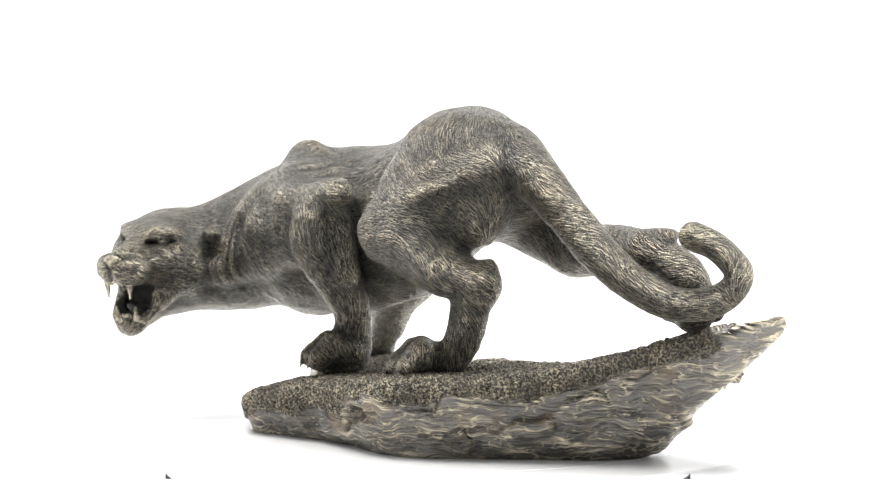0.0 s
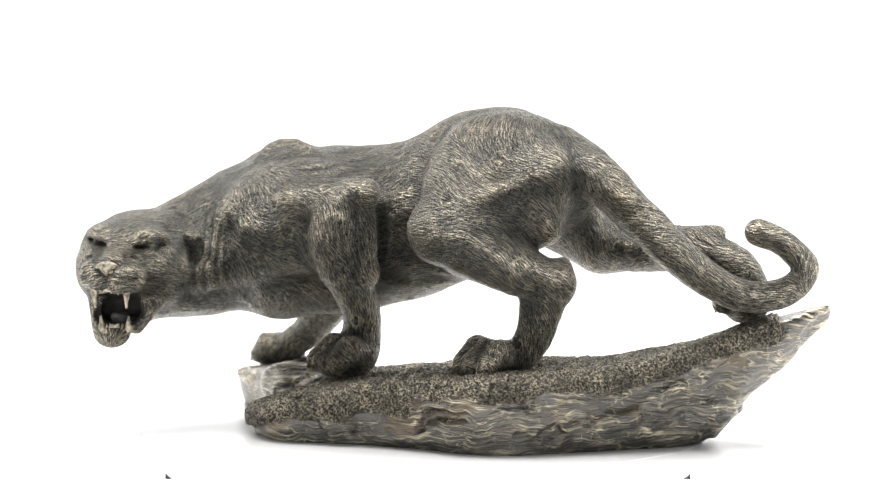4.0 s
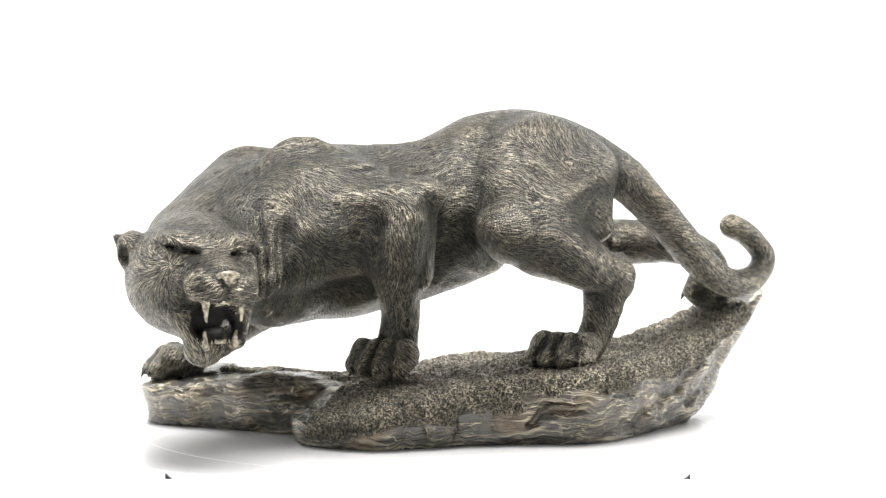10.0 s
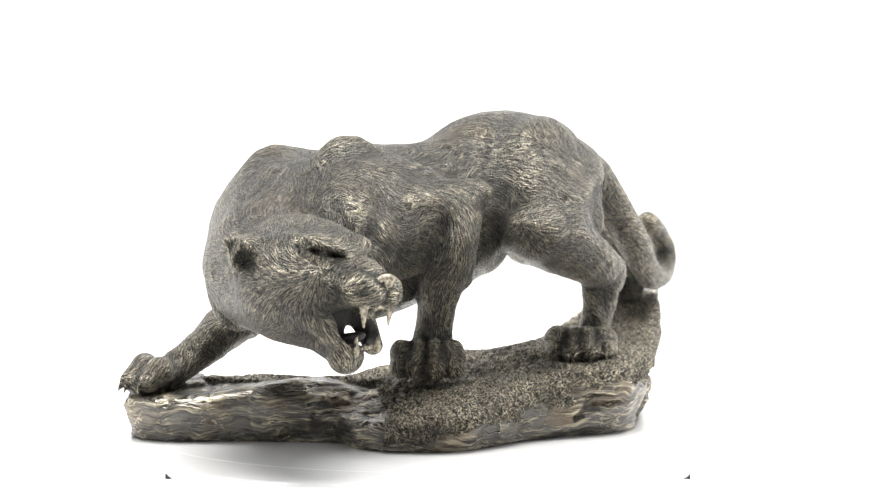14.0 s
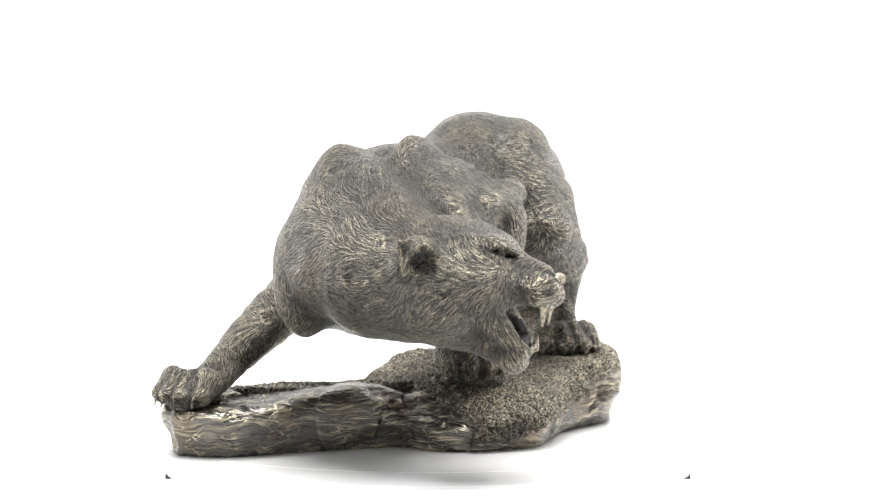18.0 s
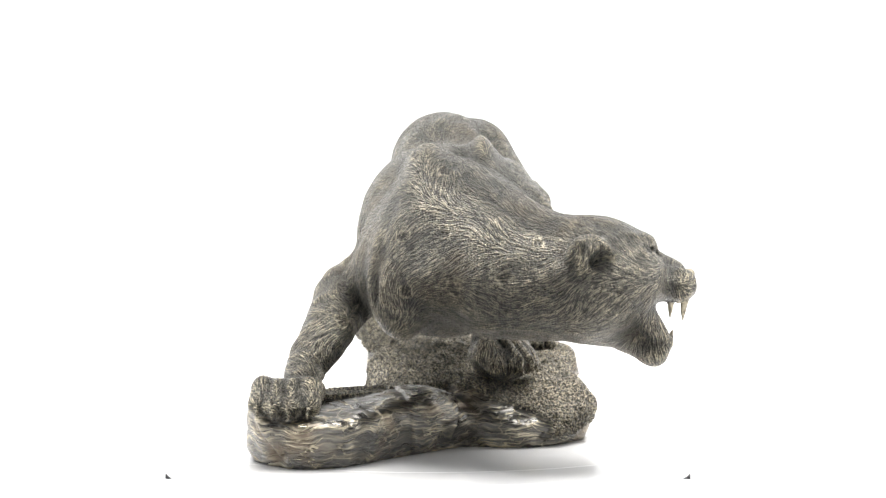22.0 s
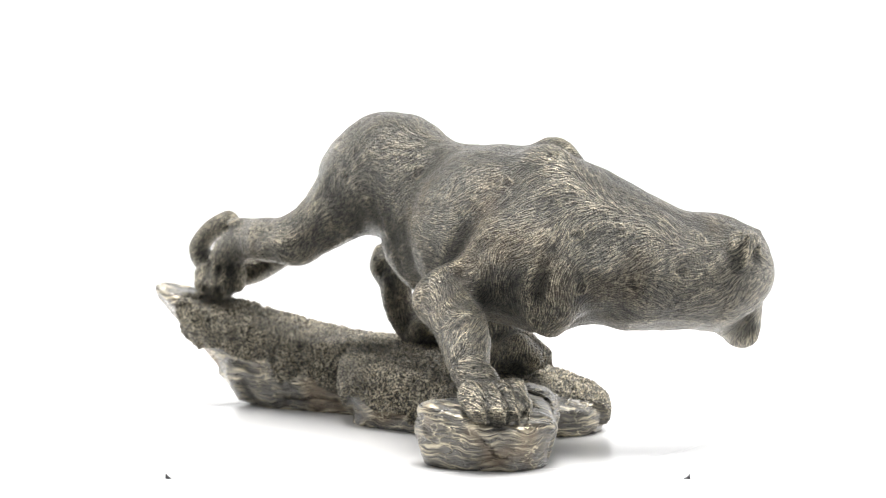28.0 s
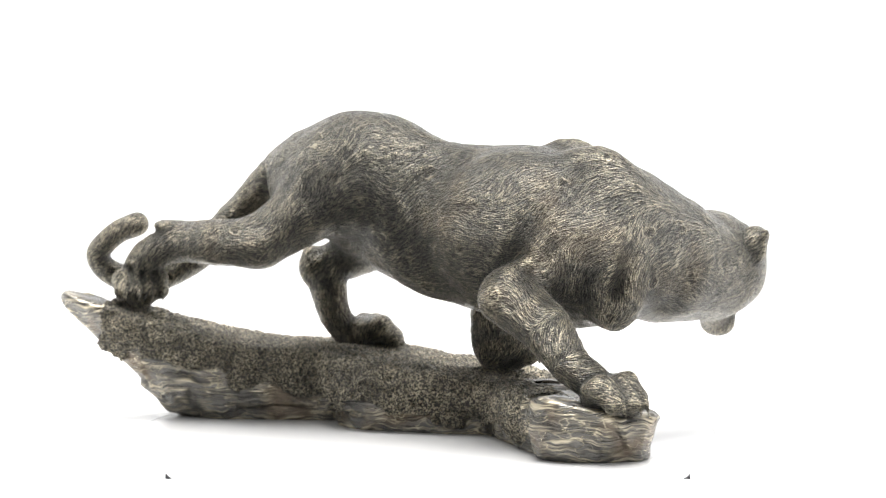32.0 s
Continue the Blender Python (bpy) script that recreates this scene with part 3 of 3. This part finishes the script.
    push = np.where((kind == TOOTH) | (kind == CLAW) | (kind == EYE_BALL) | (kind == MOUTH), 0, push)
    a, b = np.concatenate((faces[:, 0], faces[:, 1], faces[:, 2], faces[:, 3])), np.concatenate((faces[:, 1], faces[:, 2], faces[:, 3], faces[:, 0]))
    count = np.bincount(a, minlength=len(pts)) + np.bincount(b, minlength=len(pts))
    soft = push * np.where(is_rock, np.clip((185 - pts[:, 0]) / 45, 0.3, 1), 1)
    for step in range(2):
        soft = (np.bincount(a, soft[b], len(pts)) + np.bincount(b, soft[a], len(pts))) / count
    push = np.where(is_rock & ~moss, soft, push)
    push = push * np.where(is_rock & (pts[:, 0] < -62) & (pts[:, 1] > 30), 0.5, 1)
    push = push * np.where(is_rock, np.clip(pts[:, 2] / 5.0, 0, 1), 1)
    pts = pts + nor * push[:, None]
    pts[:, 2] = np.maximum(pts[:, 2], 0.0)
    pts = pts @ PROPORTION.T + (1.5, 0.0, 0.0)
    me.vertices.foreach_set("co", (pts * 0.001).astype(np.float32).ravel())
    me.polygons.foreach_set("use_smooth", np.ones(len(faces), bool))
    for f in (fur_bronze, rock_bronze, tooth_bronze, mouth_bronze, moss_bronze):
        me.materials.append(f())
    slot = np.array([0, 1, 2, 3, 0, 0])[kind]
    slot[moss] = 4
    me.polygons.foreach_set("material_index", slot[faces[:, 0]].astype(np.int32))
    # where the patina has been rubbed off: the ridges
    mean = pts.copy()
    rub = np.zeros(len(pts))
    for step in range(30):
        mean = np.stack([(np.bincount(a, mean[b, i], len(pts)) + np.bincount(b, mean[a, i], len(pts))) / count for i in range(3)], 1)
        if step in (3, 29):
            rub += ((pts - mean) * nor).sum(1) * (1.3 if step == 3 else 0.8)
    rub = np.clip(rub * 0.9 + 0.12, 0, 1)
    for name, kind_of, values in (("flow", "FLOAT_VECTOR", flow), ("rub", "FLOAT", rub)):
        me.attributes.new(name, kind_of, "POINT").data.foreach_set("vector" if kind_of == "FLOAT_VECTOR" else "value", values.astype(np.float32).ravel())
    me.update()
    return tagged(new("panther_statue", me), "dark bronze snarling panther statue standing on its cast rock base", "statue")


statue = build_statue()


# ------------------------------------------------------------------ turntable and setting
def lathe(name, profile, mat, segments=128):
    """A round body from (radius, height) pairs, from the bottom's middle to the top's."""
    bm = bmesh.new()
    rings = []
    for r, z in profile:
        rings.append([bm.verts.new((r * math.cos(q), r * math.sin(q), z)) for q in np.linspace(0, 2 * math.pi, segments, endpoint=False)] if r else [bm.verts.new((0, 0, z))])
    for a, b in zip(rings, rings[1:]):
        for i in range(segments):
            j = (i + 1) % segments
            if len(a) == 1:
                bm.faces.new((a[0], b[j], b[i]))
            elif len(b) == 1:
                bm.faces.new((a[i], a[j], b[0]))
            else:
                bm.faces.new((a[i], a[j], b[j], b[i]))
    for f in bm.faces:
        f.smooth = False
    me = bpy.data.meshes.new(name)
    bm.to_mesh(me)
    bm.free()
    me.materials.append(mat)
    return new(name, me)


turntable = tagged(new("turntable"), "round white glossy turntable disc under the statue", "turntable")
platter = lathe("platter", ((0, -0.0011), (0.183, -0.0012), (0.1815, -0.0002), (0.1805, 0), (0.147, 0), (0.1467, -0.0002), (0.1457, -0.0002), (0.145, 0), (0, 0)), WHITE_ACRYLIC)
platter.parent = turntable
platter.matrix_parent_inverse = Matrix.Identity(4)

def backdrop_sheet():
    """A white backdrop behind the turntable, bent forward at both ends; its added glow stands in for lighting."""
    m, t, b = material("glowing_white_backdrop", 0.9, 0.0, (0.9, 0.9, 0.9))
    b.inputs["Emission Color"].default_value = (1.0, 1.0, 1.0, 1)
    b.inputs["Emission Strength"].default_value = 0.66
    bm = bmesh.new()
    rows = []
    for q in np.linspace(-70, 70, 29):
        x, y = 2.4 * math.sin(radians(q)), 2.4 * math.cos(radians(q)) - 0.4
        rows.append([bm.verts.new((x, y, -0.0012)), bm.verts.new((x, y, 2.2)), bm.verts.new((x * 1.02, y * 1.02, 2.2)), bm.verts.new((x * 1.02, y * 1.02, -0.0012))])
    for a, c in zip(rows, rows[1:]):
        for i in range(4):
            j = (i + 1) % 4
            bm.faces.new((a[i], c[i], c[j], a[j]))
    bm.faces.new(rows[0])
    bm.faces.new(rows[-1][::-1])
    bmesh.ops.recalc_face_normals(bm, faces=bm.faces)
    me = bpy.data.meshes.new("backdrop")
    bm.to_mesh(me)
    bm.free()
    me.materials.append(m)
    return tagged(new("backdrop", me), "plain white studio backdrop behind the turntable, glowing by itself", "backdrop", kind="structure")


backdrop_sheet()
bm = bmesh.new()
bmesh.ops.create_grid(bm, x_segments=8, y_segments=8, size=6.0)
me = bpy.data.meshes.new("floor")
bm.to_mesh(me)
bm.free()
me.materials.append(WHITE_CLOTH)
floor = tagged(new("floor", me), "white cloth of the light tent under the turntable", "floor", kind="structure")
floor.location.z = -0.0012


def dark_rim_wedge(x, y, turn):
    """A small added wedge standing in for the dark edge below the turntable's rim."""
    bm = bmesh.new()
    low = [bm.verts.new(v) for v in ((-0.0016, -0.001, 0), (0.0020, -0.001, 0), (-0.0015, -0.001, 0.0026), (-0.0001, -0.001, 0.0011))]
    far = [bm.verts.new((v.co.x, 0.001, v.co.z)) for v in low]
    bm.faces.new((low[0], low[1], low[3], low[2]))
    bm.faces.new((far[2], far[3], far[1], far[0]))
    for i, j in ((1, 0), (3, 1), (2, 3), (0, 2)):
        bm.faces.new((low[i], low[j], far[j], far[i]))
    bmesh.ops.recalc_face_normals(bm, faces=bm.faces)
    me = bpy.data.meshes.new("dark_rim_wedge")
    bm.to_mesh(me)
    bm.free()
    me.materials.append(DARK_RIM)
    ob = tagged(new("dark_rim_wedge", me), "small dark grey wedge standing in for the dark edge below the turntable's rim", "wedge", "wedges at the turntable")
    ob.matrix_world = pose(x, y, -0.0012, 0, 0, turn) @ Matrix.Scale(0.85, 4)


dark_rim_wedge(-0.1110, -0.155, 0)
dark_rim_wedge(0.1124, -0.155, 180)


def motions():
    rows = []
    for t, q in ((0, -35.7), (3, -18.1), (6, 0.8), (9, 20.2), (13, 46.05), (17, 72.2), (21, 98.1), (25, 123.7), (28, 142.8), (32, 168.3)):
        rows.append((t, pose(0, 0, 0, 0, 0, q)))
    walk(statue, rows)
    walk(turntable, rows)


motions()
